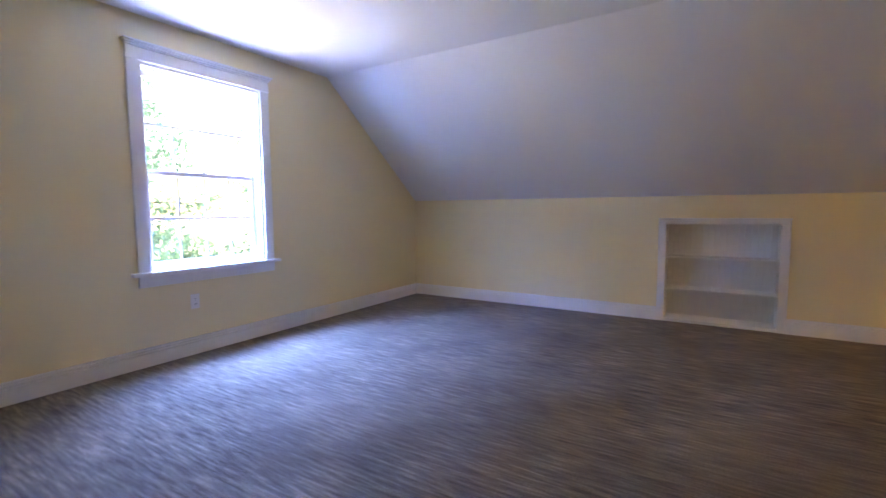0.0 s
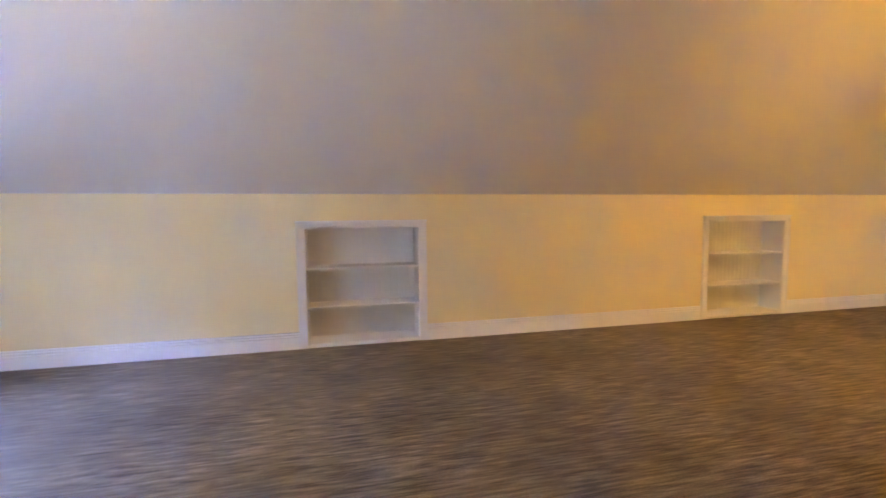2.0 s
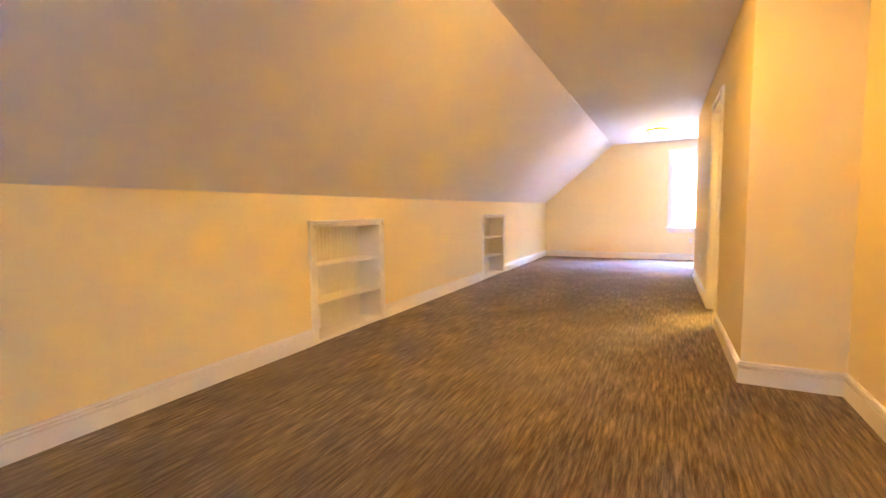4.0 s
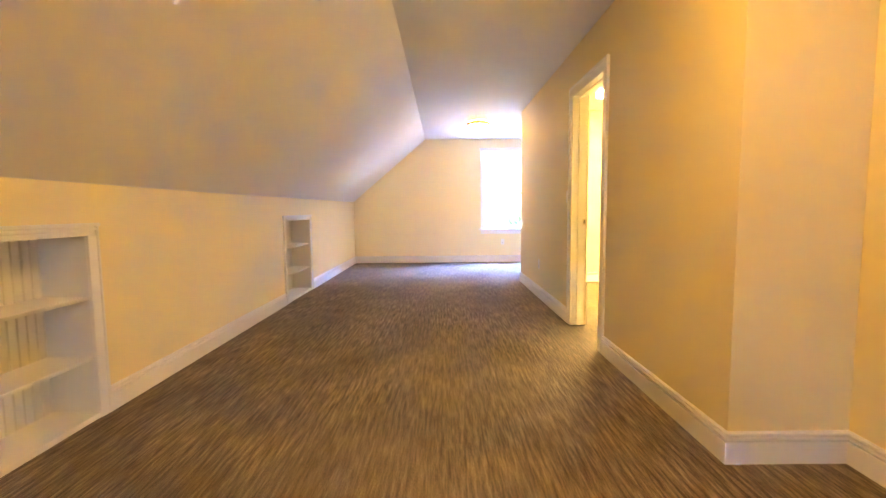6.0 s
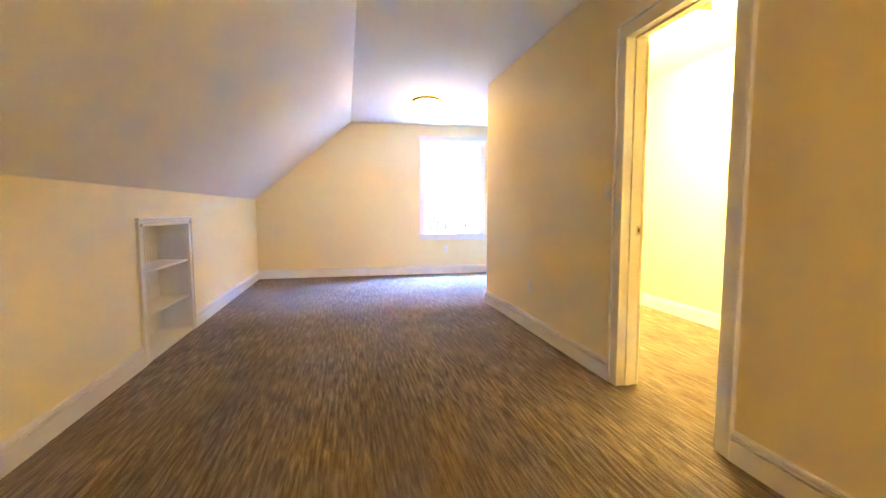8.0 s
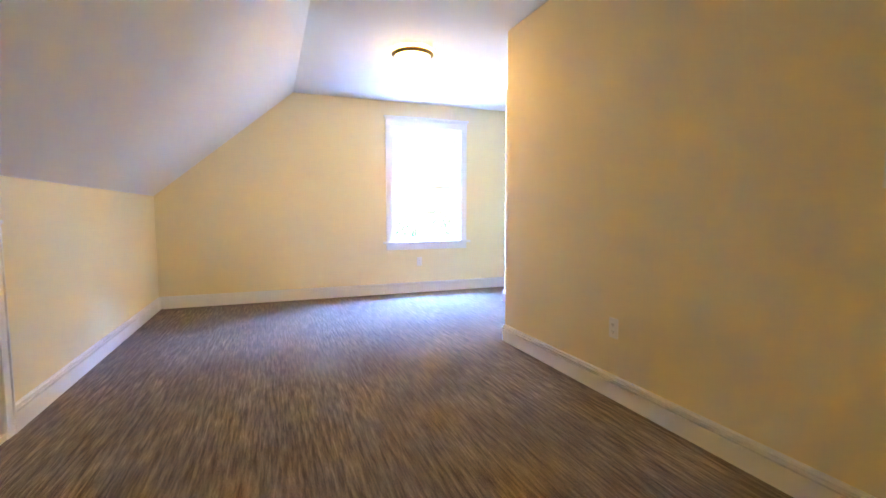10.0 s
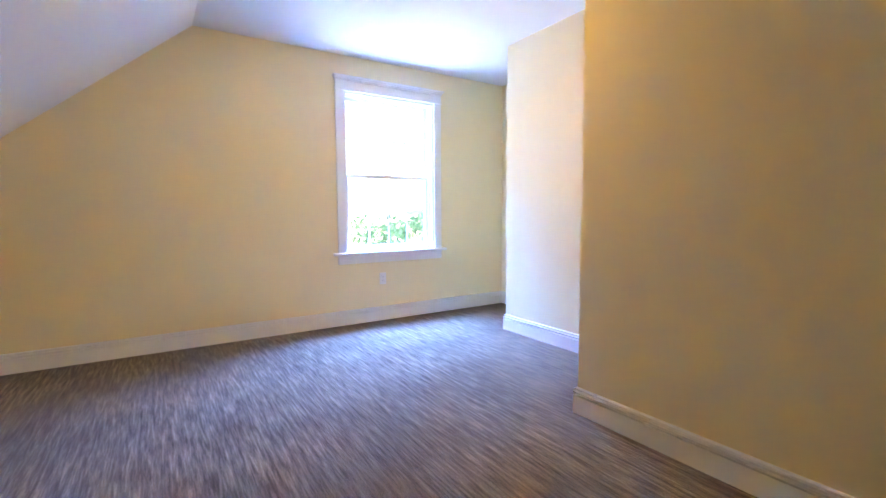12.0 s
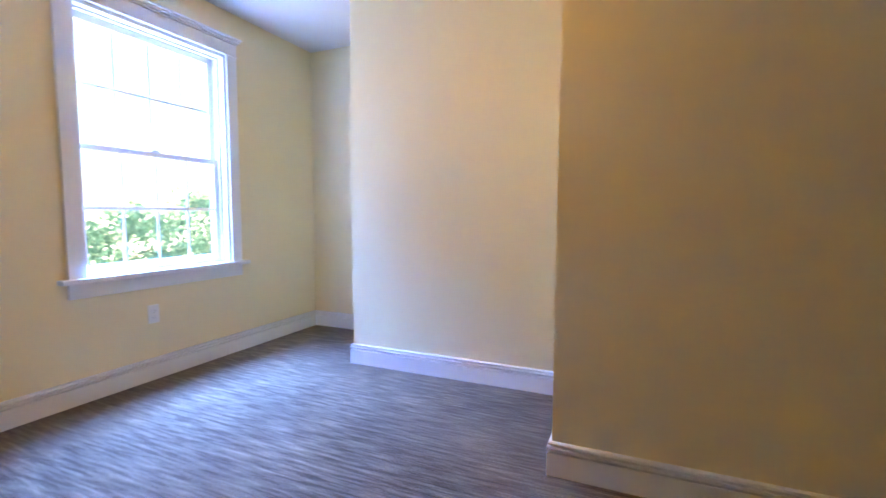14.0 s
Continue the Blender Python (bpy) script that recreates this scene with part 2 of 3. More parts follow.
wall("wall_recess", "y", 3.745, 0.12, YE, 13.49, H)
wall("wall_recess_back", "x", 13.49, -0.12, 3.865, 4.62, H)
wall("wall_alcove_east", "y", 4.5, 0.12, 13.49, L, H)
tagged(finish("ceiling", boxes(((XS - 0.1, 0, H + 0.0005), (5.88, L, H + 0.18))), CEIL), "flat white painted plaster ceiling", "ceiling", kind="structure")


def sloped_ceiling():
    bm = bmesh.new()
    x0 = -0.95
    ends = []
    for y in (0, L):
        xs = 1.515 - 0.0042 * y          # the house is not quite square
        slope = (H - K) / xs
        prof = [(xs, H), (x0, K + slope * x0), (x0, K + slope * x0 + 0.24), (xs, H + 0.24)]
        ends.append([bm.verts.new((x, y, z)) for x, z in prof])
    bm.faces.new(ends[0])
    bm.faces.new(ends[1][::-1])
    for i in range(4):
        j = (i + 1) % 4
        bm.faces.new((ends[0][i], ends[0][j], ends[1][j], ends[1][i]))
    return tagged(finish("ceiling_slope", bm, CEIL), "sloping white painted ceiling under the roof", "ceiling", kind="structure")


sloped_ceiling()
tagged(finish("wall_eaves", boxes(((-1.0, 0, 0), (-0.9, L, 0.6))), SIDING), "outer wall under the eaves", "wall", kind="structure")
tagged(finish("house_lower_walls", boxes(((-1.0, -0.16, -5.6), (5.86, L + 0.16, -0.26))), SIDING), "storeys of the house below the attic", "house", kind="structure")

# baseboard: a flat board with a stepped, rounded cap
PROFILE = ((0, 0), (0.017, 0), (0.017, 0.094), (0.003, 0.0955), (0.003, 0.102), (0.018, 0.106), (0.019, 0.114), (0.004, 0.117), (0.004, 0.1225), (0.015, 0.126), (0.014, 0.132), (0.004, 0.136), (0, 0.136))


def baseboard(a, b, normal, ka=0, kb=0):
    """A run from a to b on a wall that faces normal; ka, kb: +1 mitred into an inside corner, -1 round an outside one, 0 square."""
    a, b, n = Vector((*a, 0)), Vector((*b, 0)), Vector((*normal, 0))
    along = (b - a).normalized()
    bm = bmesh.new()
    rows = [[bm.verts.new(p + n * d + along * (k * d * s) + Vector((0, 0, z))) for d, z in PROFILE] for p, k, s in ((a, ka, 1), (b, kb, -1))]
    bm.faces.new(rows[0])
    bm.faces.new(rows[1][::-1])
    c = len(PROFILE)
    for i in range(c):
        j = (i + 1) % c
        bm.faces.new((rows[0][i], rows[0][j], rows[1][j], rows[1][i]))
    return tagged(finish("baseboard", bm, TRIM), "white painted baseboard with a moulded cap", "baseboard", kind="structure")


edges = [0.0] + [e for y in SHELF_Y for e in (y - SHELF_W / 2, y + SHELF_W / 2)] + [L]
for i in range(0, len(edges), 2):
    baseboard((0, edges[i]), (0, edges[i + 1]), (1, 0), 1 if i == 0 else 0, 1 if i == len(edges) - 2 else 0)
baseboard((0, 0), (5.7, 0), (0, 1), 1, 1)
baseboard((0, L), (4.5, L), (0, -1), 1, 1)
baseboard((xr(YJ), YJ), (xr(DOOR[0]), DOOR[0] - 0.083), (-1, 0), -1, 0)
baseboard((xr(DOOR[1]), DOOR[1] + 0.083), (xr(YE), YE), (-1, 0), 0, -1)
baseboard((xr(YJ), YJ), (XJ, YJ), (0, -1), -1, 1)
baseboard((XJ, 5.6), (XJ, YJ), (-1, 0), -1, 1)
baseboard((XJ, 5.6), (5.7, 5.6), (0, -1), -1, 1)
baseboard((5.7, 0), (5.7, 5.6), (-1, 0), 1, 1)
baseboard((xr(YE), YE), (3.745, YE), (0, 1), -1, 1)
baseboard((3.745, YE), (3.745, 13.49), (-1, 0), 1, -1)
baseboard((3.745, 13.49), (4.5, 13.49), (0, 1), -1, 1)
baseboard((4.5, 13.49), (4.5, L), (-1, 0), 1, 1)
baseboard((4.62, YJ + 0.12), (4.62, YE - 0.12), (-1, 0), 1, 1)
baseboard((XR + 0.10, YE - 0.12), (4.62, YE - 0.12), (0, -1), 1, 1)


# ---- windows ----
def window(name, x, y, turn):
    """A double-hung window. Built with the wall's room face at y = 0, the room towards +y, then turned into its wall."""
    w = thing(name, pose(x, y, 0, 0, 0, turn), "white double-hung window with moulded casing and a bright garden view", "window", kind="structure")
    h, lo, hi = WIN_HALF, WIN_LOW, WIN_HIGH
    ow = h + 0.079
    for s in (-1, 1):
        part("side_casing", boxes(((s * (h - 0.005), 0, lo), (s * ow, 0.019, hi)), bevel=0.003), TRIM, w)
    part("head_casing", boxes(((-ow, 0, hi), (ow, 0.021, hi + 0.088)), bevel=0.003), TRIM, w)
    bm = bmesh.new()
    block(bm, (-ow - 0.006, 0, hi - 0.001), (ow + 0.006, 0.026, hi + 0.012), 0.003)
    bm2 = boxes(((-ow - 0.006, 0, hi + 0.088), (ow + 0.006, 0.034, hi + 0.099)), ((-ow - 0.014, 0, hi + 0.100), (ow + 0.014, 0.047, hi + 0.112)), ((-ow - 0.020, 0, hi + 0.113), (ow + 0.020, 0.060, hi + 0.125)), bevel=0.003)
    part("fillet", bm, TRIM, w)
    part("cap_moulding", bm2, TRIM, w, "stepped white cap moulding")
    part("stool", boxes(((-ow - 0.045, 0, lo - 0.012), (ow + 0.045, 0.055, lo + 0.014)), ((-h + 0.001, -0.075, lo - 0.011), (h - 0.001, 0.005, lo + 0.0135)), bevel=0.004), TRIM, w, "white window stool with rounded nosing")
    part("apron", boxes(((-ow, 0, lo - 0.095), (ow, 0.018, lo - 0.013)), bevel=0.003), TRIM, w)
    # lining of the opening
    part("window_frame", boxes(((-h, -0.175, lo + 0.002), (-h + 0.022, -0.001, hi)), ((h - 0.022, -0.175, lo + 0.002), (h, -0.001, hi)), ((-h + 0.022, -0.175, hi - 0.022), (h - 0.022, -0.001, hi - 0.0005)), ((-h + 0.001, -0.2, lo - 0.011), (h - 0.001, -0.076, lo + 0.010))), TRIM, w)
    iw, bottom, top = h - 0.022, lo + 0.014, hi - 0.022
    mid = (bottom + top) / 2 - 0.01
    for s in (-1, 1):
        part("stop_bead", boxes(((s * iw, -0.070, bottom), (s * (iw - 0.012), -0.050, top)), bevel=0.002), VINYL, w)
    part("stop_bead", boxes(((-iw + 0.012, -0.070, top - 0.012), (iw - 0.012, -0.050, top)), bevel=0.002), VINYL, w)
    for sash_name, z0, z1, front, low_rail, high_rail in (("lower_sash", bottom, mid + 0.018, -0.074, 0.055, 0.034), ("upper_sash", mid - 0.018, top, -0.110, 0.034, 0.042)):
        back = front - 0.034
        sash = part(sash_name, boxes(((-iw + 0.001, back, z0), (-iw + 0.042, front, z1)), ((iw - 0.042, back, z0), (iw - 0.001, front, z1)), ((-iw + 0.042, back, z0), (iw - 0.042, front, z0 + low_rail)), ((-iw + 0.042, back, z1 - high_rail), (iw - 0.042, front, z1)), bevel=0.0025), VINYL, w)
        gw, g0, g1 = iw - 0.042, z0 + low_rail, z1 - high_rail
        yc = (front + back) / 2
        pane = part("pane", boxes(((-gw, yc - 0.002, g0), (gw, yc + 0.002, g1))), GLASS, sash, "clear glass")
        pane.visible_shadow = False
        for i in (-1, 0, 1):
            u = i * gw / 2
            for q0, q1 in ((g0, (g0 + g1) / 2 - 0.0105), ((g0 + g1) / 2 + 0.0105, g1)):
                part("muntin", boxes(((u - 0.008, yc + 0.0025, q0), (u + 0.008, yc + 0.010, q1)), bevel=0.002), VINYL, sash)
        part("muntin", boxes(((-gw, yc + 0.0025, (g0 + g1) / 2 - 0.010), (gw, yc + 0.010, (g0 + g1) / 2 + 0.010)), bevel=0.002), VINYL, sash)
        if sash_name == "lower_sash":
            part("sash_lock", boxes(((-0.03, front - 0.03, z1), (0.03, front - 0.006, z1 + 0.012)), ((-0.012, front - 0.012, z1 + 0.010), (0.02, front + 0.006, z1 + 0.018)), bevel=0.003), VINYL, sash)
    return w


window("window_1", WIN_S, 0, 0)
window("window_2", WIN_N, L, 180)


# ---- doorway to the closet ----
def doorway():
    y0, y1, top = DOOR
    d = thing("door_1", pose(xr((y0 + y1) / 2), (y0 + y1) / 2, 0, 0, 0, 0.49), "white cased doorway into a brightly lit yellow closet", "doorway", kind="structure")
    a, b = -(y1 - y0) / 2, (y1 - y0) / 2
    cw = 0.083
    for s, e in ((-1, a), (1, b)):
        part("side_casing", boxes(((-0.016, e - s * 0.006, 0.002), (0, e + s * (cw - 0.018), top - 0.006)), ((-0.023, e + s * (cw - 0.018), 0.002), (0, e + s * cw, top + cw - 0.018)), bevel=0.004), TRIM, d)
        part("jamb", boxes(((0.001, e, 0.002), (0.123, e + s * 0.019, top))), TRIM, d)
        part("door_stop", boxes(((0.045, e, 0.002), (0.083, e - s * 0.011, top - 0.011)), bevel=0.002), TRIM, d)
        part("inner_casing", boxes(((0.121, e - s * 0.006, 0.002), (0.137, e + s * cw, top + cw)), bevel=0.004), TRIM, d)
    part("head_casing", boxes(((-0.016, a - cw + 0.018, top - 0.006), (0, b + cw - 0.018, top + cw - 0.018)), ((-0.023, a - cw, top + cw - 0.018), (0, b + cw, top + cw)), bevel=0.004), TRIM, d)
    part("head_jamb", boxes(((0.001, a - 0.019, top), (0.123, b + 0.019, top + 0.019))), TRIM, d)
    part("door_stop", boxes(((0.045, a, top - 0.011), (0.083, b, top)), bevel=0.002), TRIM, d)
    bm = boxes(((0.094, b - 0.0025, 0.915), (0.122, b, 0.973)), bevel=0.001)
    plate = part("strike_plate", bm, NICKEL, d, "satin metal strike plate")
    part("latch_hole", boxes(((0.101, b - 0.0035, 0.930), (0.114, b - 0.0015, 0.958))), DARK, plate)
    for z in (0.26, 1.02, 1.80):
        bm = boxes(((0.090, a, z - 0.044), (0.124, a + 0.0025, z + 0.044)))
        cylinder(bm, (0.128, a + 0.006, z), 0.006, 0.09, "Z", 12)
        part("hinge", bm, NICKEL, d, "satin metal hinge leaf")
    return d


doorway()


# ---- built-in bookshelves in the knee wall ----
def bookshelf(y):
    b = thing("bookshelf", pose(0, y, 0), "empty white built-in bookshelf with two shelves, set into the knee wall", "bookshelf", "knee-wall bookshelves")
    hw, top, depth = SHELF_W / 2, SHELF_H, 0.25
    iw, hi = hw - STILE, top - 0.062
    for s in (-1, 1):
        part("stile", boxes(((0, s * iw, 0), (0.016, s * (hw - 0.012), hi)), ((0, s * (hw - 0.012), 0), (0.022, s * hw, top - 0.0165)), bevel=0.003), TRIM, b)
        part("side_panel", boxes(((-depth, s * (iw + 0.0005), 0.001), (-0.0005, s * (iw + 0.016), hi + 0.016))), TRIM, b)
    part("head", boxes(((0, -hw + 0.0125, hi), (0.006, hw - 0.0125, top - 0.001)), ((0, -iw, hi), (0.015, iw, hi + 0.020)), ((0, -hw + 0.0125, hi + 0.026), (0.019, hw - 0.0125, hi + 0.040)), ((0, -hw - 0.004, hi + 0.046), (0.027, hw + 0.004, top + 0.002)), bevel=0.002), TRIM, b, "white head rail with stepped moulding")
    part("top_panel", boxes(((-depth, -iw, hi + 0.0005), (-0.0005, iw, hi + 0.016))), TRIM, b)
    part("bottom_board", boxes(((-depth, -iw + 0.001, 0.001), (0.010, iw - 0.001, 0.030)), bevel=0.002), TRIM, b)
    for z in (0.318, 0.632):
        part("shelf", boxes(((-depth + 0.012, -iw + 0.0005, z - 0.009), (-0.004, iw - 0.0005, z + 0.009)), bevel=0.003), TRIM, b)
    count = 18
    step = 2 * iw / count
    bead = boxes(((-depth, -step / 2 + 0.0015, 0.030), (-depth + 0.010, step / 2 - 0.0015, hi)))
    bmesh.ops.bevel(bead, geom=[e for e in bead.edges if abs(e.verts[0].co.z - e.verts[1].co.z) > 0.5 and e.verts[0].co.x > -depth + 0.005], offset=0.003, segments=1, affect="EDGES")
    first = part("beadboard_plank", bead, TRIM, b)
    first.location.y = -iw + step / 2
    for i in range(1, count):
        o = new("beadboard_plank", first.data)
        o.parent = b
        o.location.y = -iw + step * (i + 0.5)
    part("backing", boxes(((-depth - 0.01, -iw - 0.016, 0.001), (-depth - 0.0005, iw + 0.016, hi + 0.016))), TRIM, b)
    return b


shelf = bookshelf(SHELF_Y[0])
for y in SHELF_Y[1:]:
    copy_thing(shelf, pose(0, y, 0))


# ---- ceiling lamps ----
def ceiling_lamp(x, y):
    """A flush lamp: a pan on the ceiling, a metal ring and a frosted glass bowl."""
    lamp = thing("ceiling_light", pose(x, y, H), "lit flush ceiling light with bronze ring and frosted glass bowl", "ceiling light", "flush ceiling lights")
    part("pan", lathe([(0.0, -0.002), (0.115, -0.002), (0.115, -0.014), (0.105, -0.020), (0.0, -0.020)]), BRONZE, lamp, smooth=False)
    part("ring", lathe([(0.148, -0.030), (0.176, -0.024), (0.184, -0.030), (0.184, -0.038), (0.176, -0.044), (0.172, -0.052), (0.160, -0.058), (0.150, -0.056), (0.148, -0.030)]), BRONZE, lamp, "brushed bronze ring", smooth=True)
    bowl = [(0.147 * math.cos(a), -0.048 - 0.062 * math.sin(a)) for a in np.linspace(0, math.pi / 2, 14)]
    part("bowl", lathe(bowl), BOWL, lamp, "glowing frosted glass bowl", smooth=True)
    part("finial", lathe([(0.0, -0.126), (0.006, -0.124), (0.010, -0.118), (0.007, -0.112), (0.012, -0.108), (0.0, -0.106)], 16), BRONZE, lamp, smooth=True)
    for i in range(3):
        a = radians(20 + 120 * i)
        bm = bmesh.new()
        block(bm, (0.100, -0.006, -0.036), (0.155, 0.006, -0.010), 0.002)
        arm = part("bracket", bm, BRONZE, lamp)
        arm.rotation_euler.z = a
    return lamp


lamp = ceiling_lamp(2.372, 12.663)
south_lamp = copy_thing(lamp, pose(2.25, 6.62, H, 0, 0, 40))
for o in south_lamp.children:
    if o.name.startswith("bowl"):
        o.data = o.data.copy()
        o.data.materials[0] = BRIGHT_BOWL


def strip_light(x, y):
    """A long surface light: a shallow white pan, a rounded lens and two end caps."""
    s = thing("strip_light", pose(x, y, H), "long white strip light glowing on the closet ceiling", "ceiling light")
    part("pan", boxes(((-0.068, -0.60, -0.022), (0.068, 0.60, -0.001)), bevel=0.003), PLASTIC, s)
    bm = bmesh.new()
    ends = [[bm.verts.new((0.060 * math.cos(a), v, -0.022 - 0.048 * math.sin(a) ** 0.7)) for a in np.linspace(0, math.pi, 13)] for v in (-0.585, 0.585)]
    for i in range(12):
        bm.faces.new((ends[0][i], ends[0][i + 1], ends[1][i + 1], ends[1][i]))
    for row in ends:
        bm.faces.new(row)
    part("lens", bm, CLOSET_GLOW, s, "glowing white lens", smooth=False)
    for v in (-1, 1):
        part("end_cap", boxes(((-0.064, v * 0.586, -0.074), (0.064, v * 0.604, -0.022)), bevel=0.004), PLASTIC, s)
    return s


strip_light(3.72, 10.35)


def smoke_detector(x, y):
    d = thing("smoke_detector", pose(x, y, H), "round off-white smoke detector on the closet ceiling", "smoke detector")
    part("base", lathe([(0.0, -0.001), (0.066, -0.001), (0.066, -0.012), (0.060, -0.014), (0.0, -0.014)]), PLASTIC, d)
    part("cover", lathe([(0.058, -0.015), (0.062, -0.022), (0.058, -0.036), (0.040, -0.044), (0.0, -0.046)]), PLASTIC, d, smooth=True)
    for i in range(12):
        bm = boxes(((0.0585, -0.008, -0.030), (0.0625, 0.008, -0.024)))
        slot = part("vent_slot", bm, DARK, d)
        slot.rotation_euler.z = i * math.pi / 6
    return d


smoke_detector(3.73, 9.56)


# ---- outlets and switch ----
def outlet(m, label):
    o = thing("wall_outlet", m, label, "outlet", "wall outlets")
    part("plate", boxes(((-0.035, 0, -0.057), (0.035, 0.006, 0.057)), bevel=0.003), PLASTIC, o)
    for z in (0.020, -0.020):
        face = part("receptacle", boxes(((-0.017, 0.0055, z - 0.014), (0.017, 0.0085, z + 0.014)), bevel=0.004), PLASTIC, o)
        for u, tall in ((-0.006, 0.008), (0.006, 0.0065)):
            part("slot", boxes(((u - 0.0012, 0.0083, z + 0.002 - tall / 2), (u + 0.0012, 0.0089, z + 0.002 + tall / 2))), DARK, face)
        part("slot", cylinder(bmesh.new(), (0, 0.0086, z - 0.008), 0.0025, 0.0006, "Y", 10), DARK, face)
    part("screw", cylinder(bmesh.new(), (0, 0.0065, 0), 0.003, 0.0015, "Y", 12), PLASTIC, o)
    return o


LOW = "white duplex outlet plate low on the yellow wall"
first_outlet = outlet(pose(2.969, 0, 0.412), LOW + " under the window")
copy_thing(first_outlet, pose(2.992, L, 0.408, 0, 0, 180))
passage_outlet = copy_thing(first_outlet, pose(xr(10.77), 10.77, 0.402, 0, 0, 90.49))
passage_outlet["label"] = LOW + " of the passage"


def light_switch(m):
    s = thing("light_switch", m, "white rocker light switch on the yellow wall beside the doorway", "light switch")
    part("plate", boxes(((-0.035, 0, -0.057), (0.035, 0.006, 0.057)), bevel=0.003), PLASTIC, s)
    bm = boxes(((-0.0165, 0.0055, -0.033), (0.0165, 0.0105, 0.033)), bevel=0.002)
    for v in bm.verts:
        if v.co.z > 0.02 and v.co.y > 0.008:
            v.co.y -= 0.003
    part("rocker", bm, PLASTIC, s)
    for z in (0.048, -0.048):
        part("screw", cylinder(bmesh.new(), (0, 0.0065, z), 0.003, 0.0015, "Y", 12), PLASTIC, s)
    return s


light_switch(pose(xr(9.60), 9.60, 1.175, 0, 0, 90.49))


# ---- outside: ground, trees, shrubs ----
GROUND = -5.6


def ground():
    bm = bmesh.new()
    n, size = 60, 1600.0
    rows = []
    for i in range(n + 1):
        row = []
        for j in range(n + 1):
            u, v = 2 * i / n - 1, 2 * j / n - 1
            x, y = 3 + size * u * abs(u) ** 1.5, 7 + size * v * abs(v) ** 1.5
            far = max(0.0, math.hypot(x - 3, y - 7) - 18)
            z = GROUND + 0.35 * noise.noise((x * 0.04, y * 0.04, 3)) * min(1, far / 10) + (min(far, 60) * 0.05 if y > 7 else 0)
            row.append(bm.verts.new((x, y, z)))
        rows.append(row)
    for i in range(n):
        for j in range(n):
            bm.faces.new((rows[i][j], rows[i + 1][j], rows[i + 1][j + 1], rows[i][j + 1]))
    return tagged(finish("ground", bm, YARD, True), "pale sunlit gravel yard round the house", "ground", kind="structure")


ground()


def tube(bm, points, radii, seg=8):
    rows = []
    for i, (p, r) in enumerate(zip(points, radii)):
        d = (points[min(i + 1, len(points) - 1)] - points[max(i - 1, 0)]).normalized()
        u = d.orthogonal().normalized()
        v = d.cross(u)
        rows.append([bm.verts.new(p + u * (r * math.cos(2 * math.pi * k / seg)) + v * (r * math.sin(2 * math.pi * k / seg))) for k in range(seg)])
    for a, b in zip(rows, rows[1:]):
        for k in range(seg):
            j = (k + 1) % seg
            bm.faces.new((a[k], a[j], b[j], b[k]))


def foliage(name, centres, per, leaf, rng):
    """Many small folded leaves scattered in clumps."""
    verts, faces = [], []
    for c, r in centres:
        for _ in range(per):
            d = rng.normal(size=3)
            d /= np.linalg.norm(d)
            p = np.array(c) + d * r * rng.random() ** 0.45 * np.array((1, 1, 0.75))
            a = rng.normal(size=3)
            a /= np.linalg.norm(a)
            b = np.cross(a, rng.normal(size=3))
            b /= np.linalg.norm(b)
            s = leaf * rng.uniform(0.6, 1.3)
            k = len(verts)
            fold = np.cross(a, b) * s * 0.18
            verts += [p - a * s, p - b * s * 0.42 + fold, p + a * s, p + b * s * 0.42 + fold]
            faces += [(k, k + 1, k + 2), (k, k + 2, k + 3)]
    me = bpy.data.meshes.new(name)
    me.from_pydata([tuple(v) for v in verts], [], faces)
    me.materials.append(LEAF)
    return new(name, me)


def tree(x, y, z, height, spread, seed, clumps, per, leaf, low=0.35):
    rng = np.random.default_rng(seed)
    t = thing("tree", pose(x, y, z), "leafy deciduous tree standing in the sunlit garden", "tree", "garden trees")
    bm = bmesh.new()
    bend = rng.normal(size=2) * 0.25
    trunk = [Vector((bend[0] * (s * s), bend[1] * (s * s), height * 0.9 * s)) for s in np.linspace(0, 1, 9)]
    tube(bm, trunk, [0.022 * height * (1 - 0.85 * s) + 0.015 for s in np.linspace(0, 1, 9)], 10)
    centres = []
    for i in range(clumps):
        s = low + (0.98 - low) * (i + rng.random()) / clumps
        root = trunk[0].lerp(trunk[-1], s)
        root.x, root.y = bend[0] * s * s, bend[1] * s * s
        a = i * 2.4 + rng.normal() * 0.5
        reach = spread * (1.15 - 0.75 * abs(s - 0.5)) * rng.uniform(0.45, 1.0)
        tip = root + Vector((math.cos(a) * reach, math.sin(a) * reach, reach * rng.uniform(0.15, 0.6)))
        mid = root.lerp(tip, 0.5) + Vector((0, 0, 0.12 * reach))
        tube(bm, [root, mid, tip], [0.008 * height * (1.1 - s), 0.005 * height * (1.1 - s), 0.008], 6)
        centres.append((tuple(tip), spread * rng.uniform(0.22, 0.36)))
        centres.append((tuple(root.lerp(tip, 0.6)), spread * rng.uniform(0.16, 0.26)))
    part("trunk", bm, BARK, t, smooth=True)
    crown = foliage("crown", centres, per, leaf, rng)
    crown.parent = t
    return t


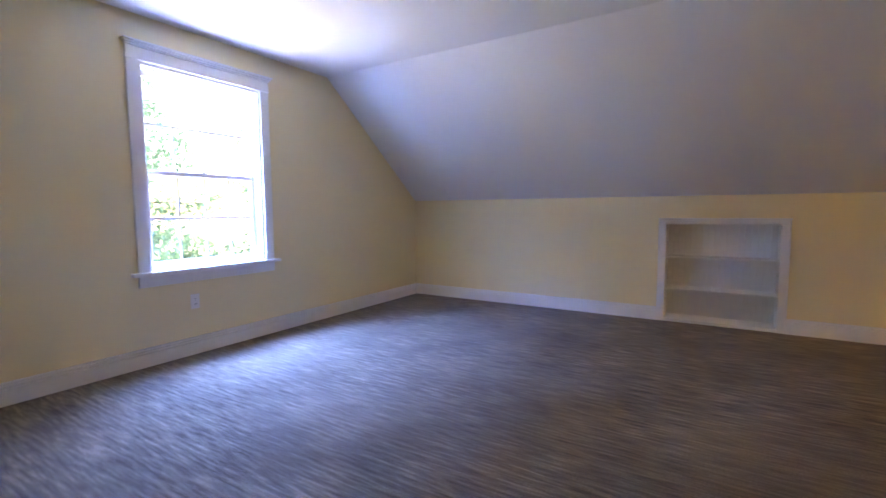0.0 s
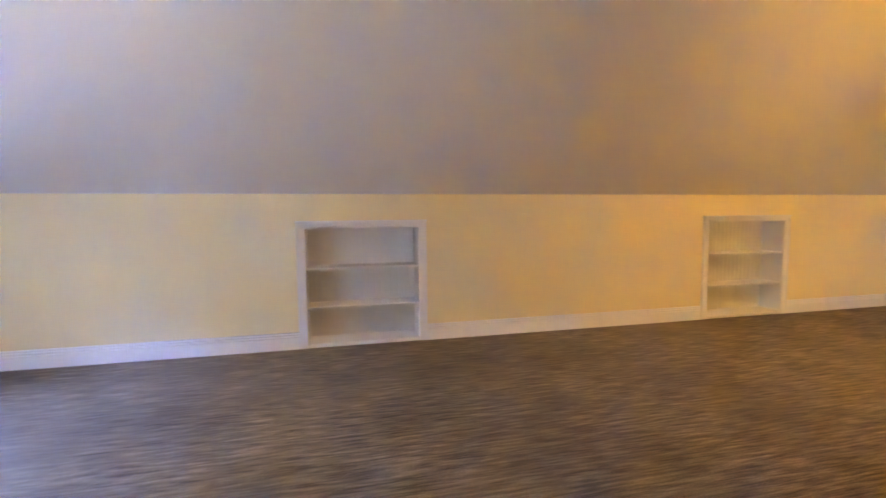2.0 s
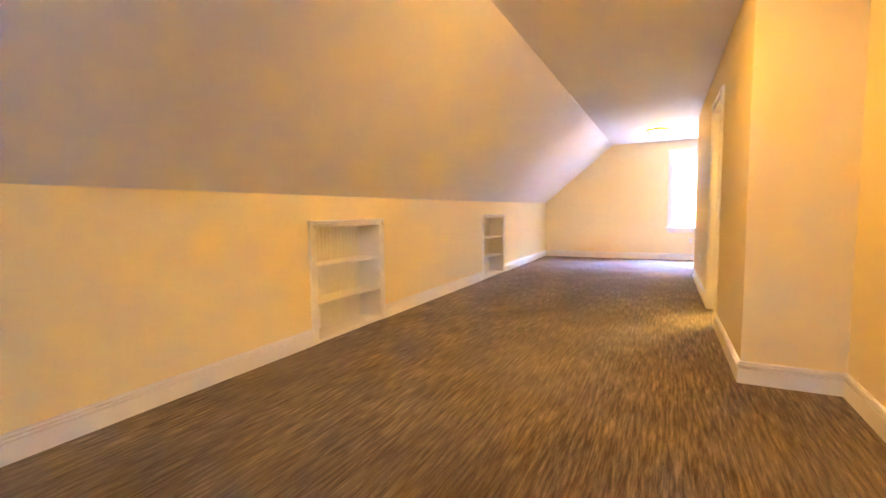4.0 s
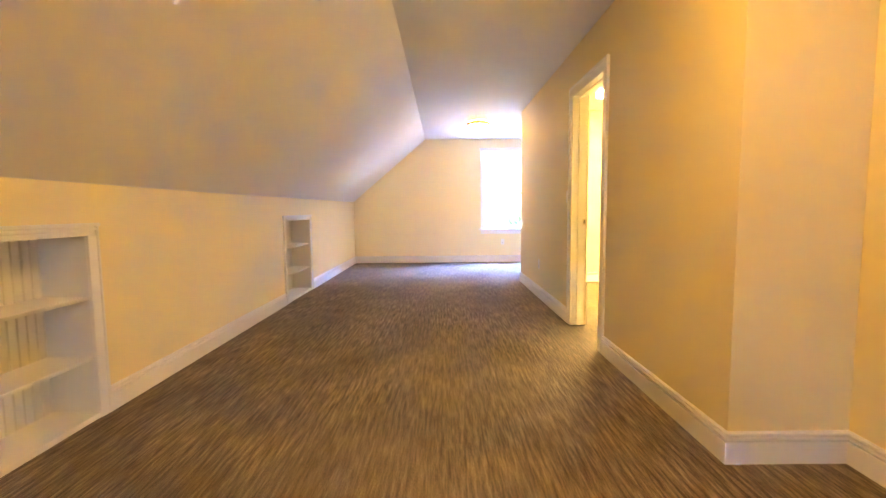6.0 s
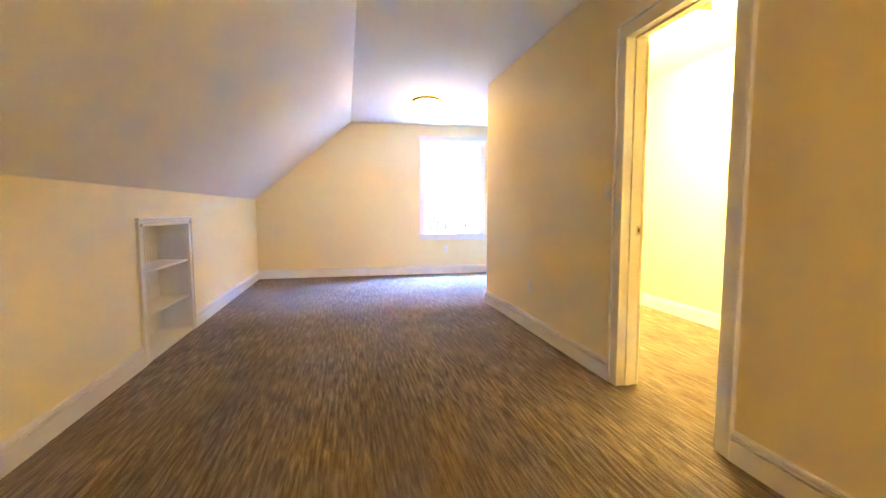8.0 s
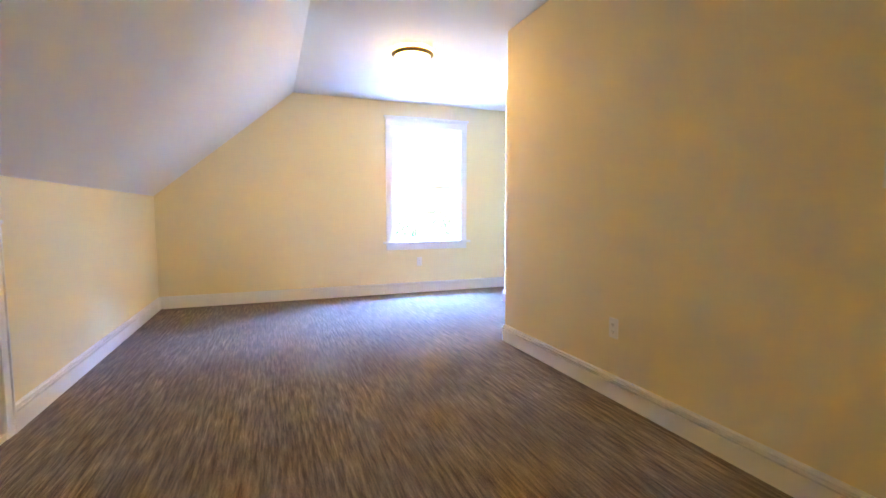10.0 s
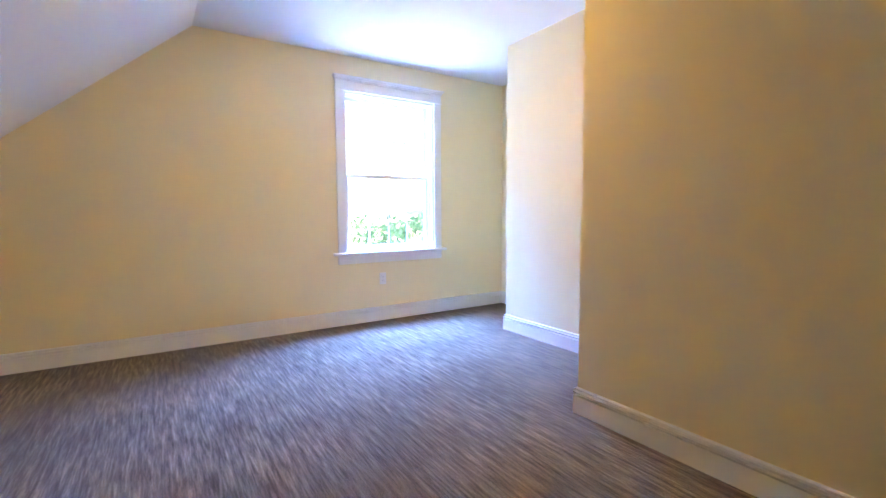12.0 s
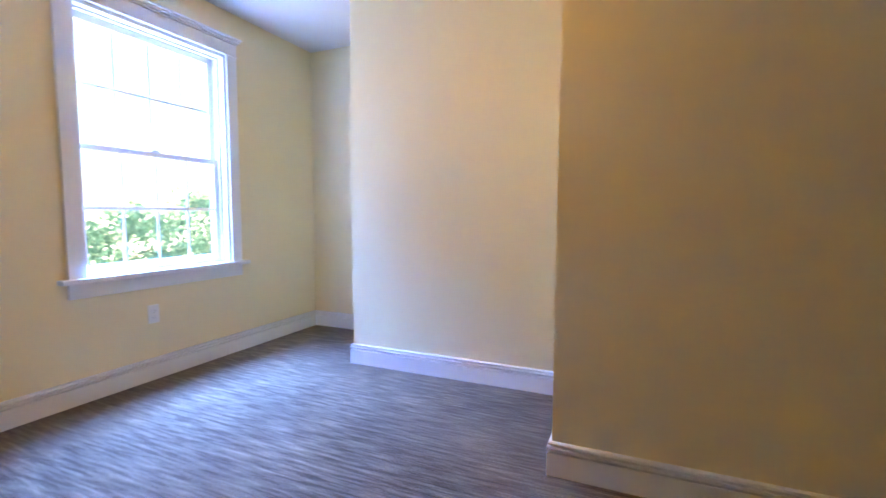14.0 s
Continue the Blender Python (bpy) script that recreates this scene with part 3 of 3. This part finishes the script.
def shrub(x, y, z, size, seed):
    rng = np.random.default_rng(seed)
    s = thing("shrub", pose(x, y, z), "dense green shrub in the garden", "shrub", "garden shrubs")
    bm = bmesh.new()
    centres = []
    for i in range(9):
        a = i * 2.4 + rng.normal() * 0.3
        tip = Vector((math.cos(a), math.sin(a), 0)) * size * rng.uniform(0.2, 0.75) + Vector((0, 0, size * rng.uniform(0.5, 1.25)))
        tube(bm, [Vector((0, 0, 0)), tip * 0.5 + Vector((0, 0, 0.1 * size)), tip], [0.05, 0.03, 0.01], 6)
        centres.append((tuple(tip), size * rng.uniform(0.35, 0.55)))
    part("stems", bm, BARK, s)
    crown = foliage("leaf_mass", centres, 170, 0.11, rng)
    crown.parent = s
    return s


tree(0.1, -8.2, GROUND, 11.0, 2.5, 3, 30, 170, 0.075, 0.5)
tree(-8.5, -14.0, GROUND, 11.0, 2.6, 8, 15, 110, 0.10, 0.3)
tree(10.2, 26.5, GROUND, 7.0, 2.2, 11, 14, 100, 0.10, 0.3)
tree(13.4, 26.0, GROUND, 7.6, 2.4, 14, 15, 100, 0.10, 0.3)
tree(16.5, 29.0, GROUND, 8.0, 2.6, 21, 15, 100, 0.11, 0.3)
for i, (x, y, s) in enumerate(((9.4, 23.6, 2.1), (11.2, 22.4, 2.3), (13.4, 22.8, 2.4), (15.6, 23.8, 2.3), (-6.4, -14.5, 2.4), (-4.6, -12.5, 2.2))):
    shrub(x, y, GROUND - 0.05, s, 40 + i)


def woods(name, spots, label):
    """Far woods: loose masses of leaves along the edge of the garden."""
    rng = np.random.default_rng(77)
    centres = []
    for x, y, top, n in spots:
        for _ in range(n):
            centres.append(((x + rng.normal() * 3.0, y + rng.normal() * 2.0, GROUND + (top - GROUND) * rng.random() ** 0.6), rng.uniform(0.9, 1.7)))
    return tagged(foliage(name, centres, 42, 0.26, rng), label, "woods", kind="stuff")


woods("woods_north", [(6 + 5 * i, 48 + 3 * math.sin(i * 1.7), 0.6 + 0.9 * math.sin(i * 2.3), 26) for i in range(12)], "pale green sunlit woods beyond the garden")
woods("woods_south", [(-34 + 5 * i, -34 + 2 * math.sin(i * 1.3), -1.4 + 0.7 * math.sin(i * 2.1), 20) for i in range(9)], "pale green sunlit woods beyond the garden")
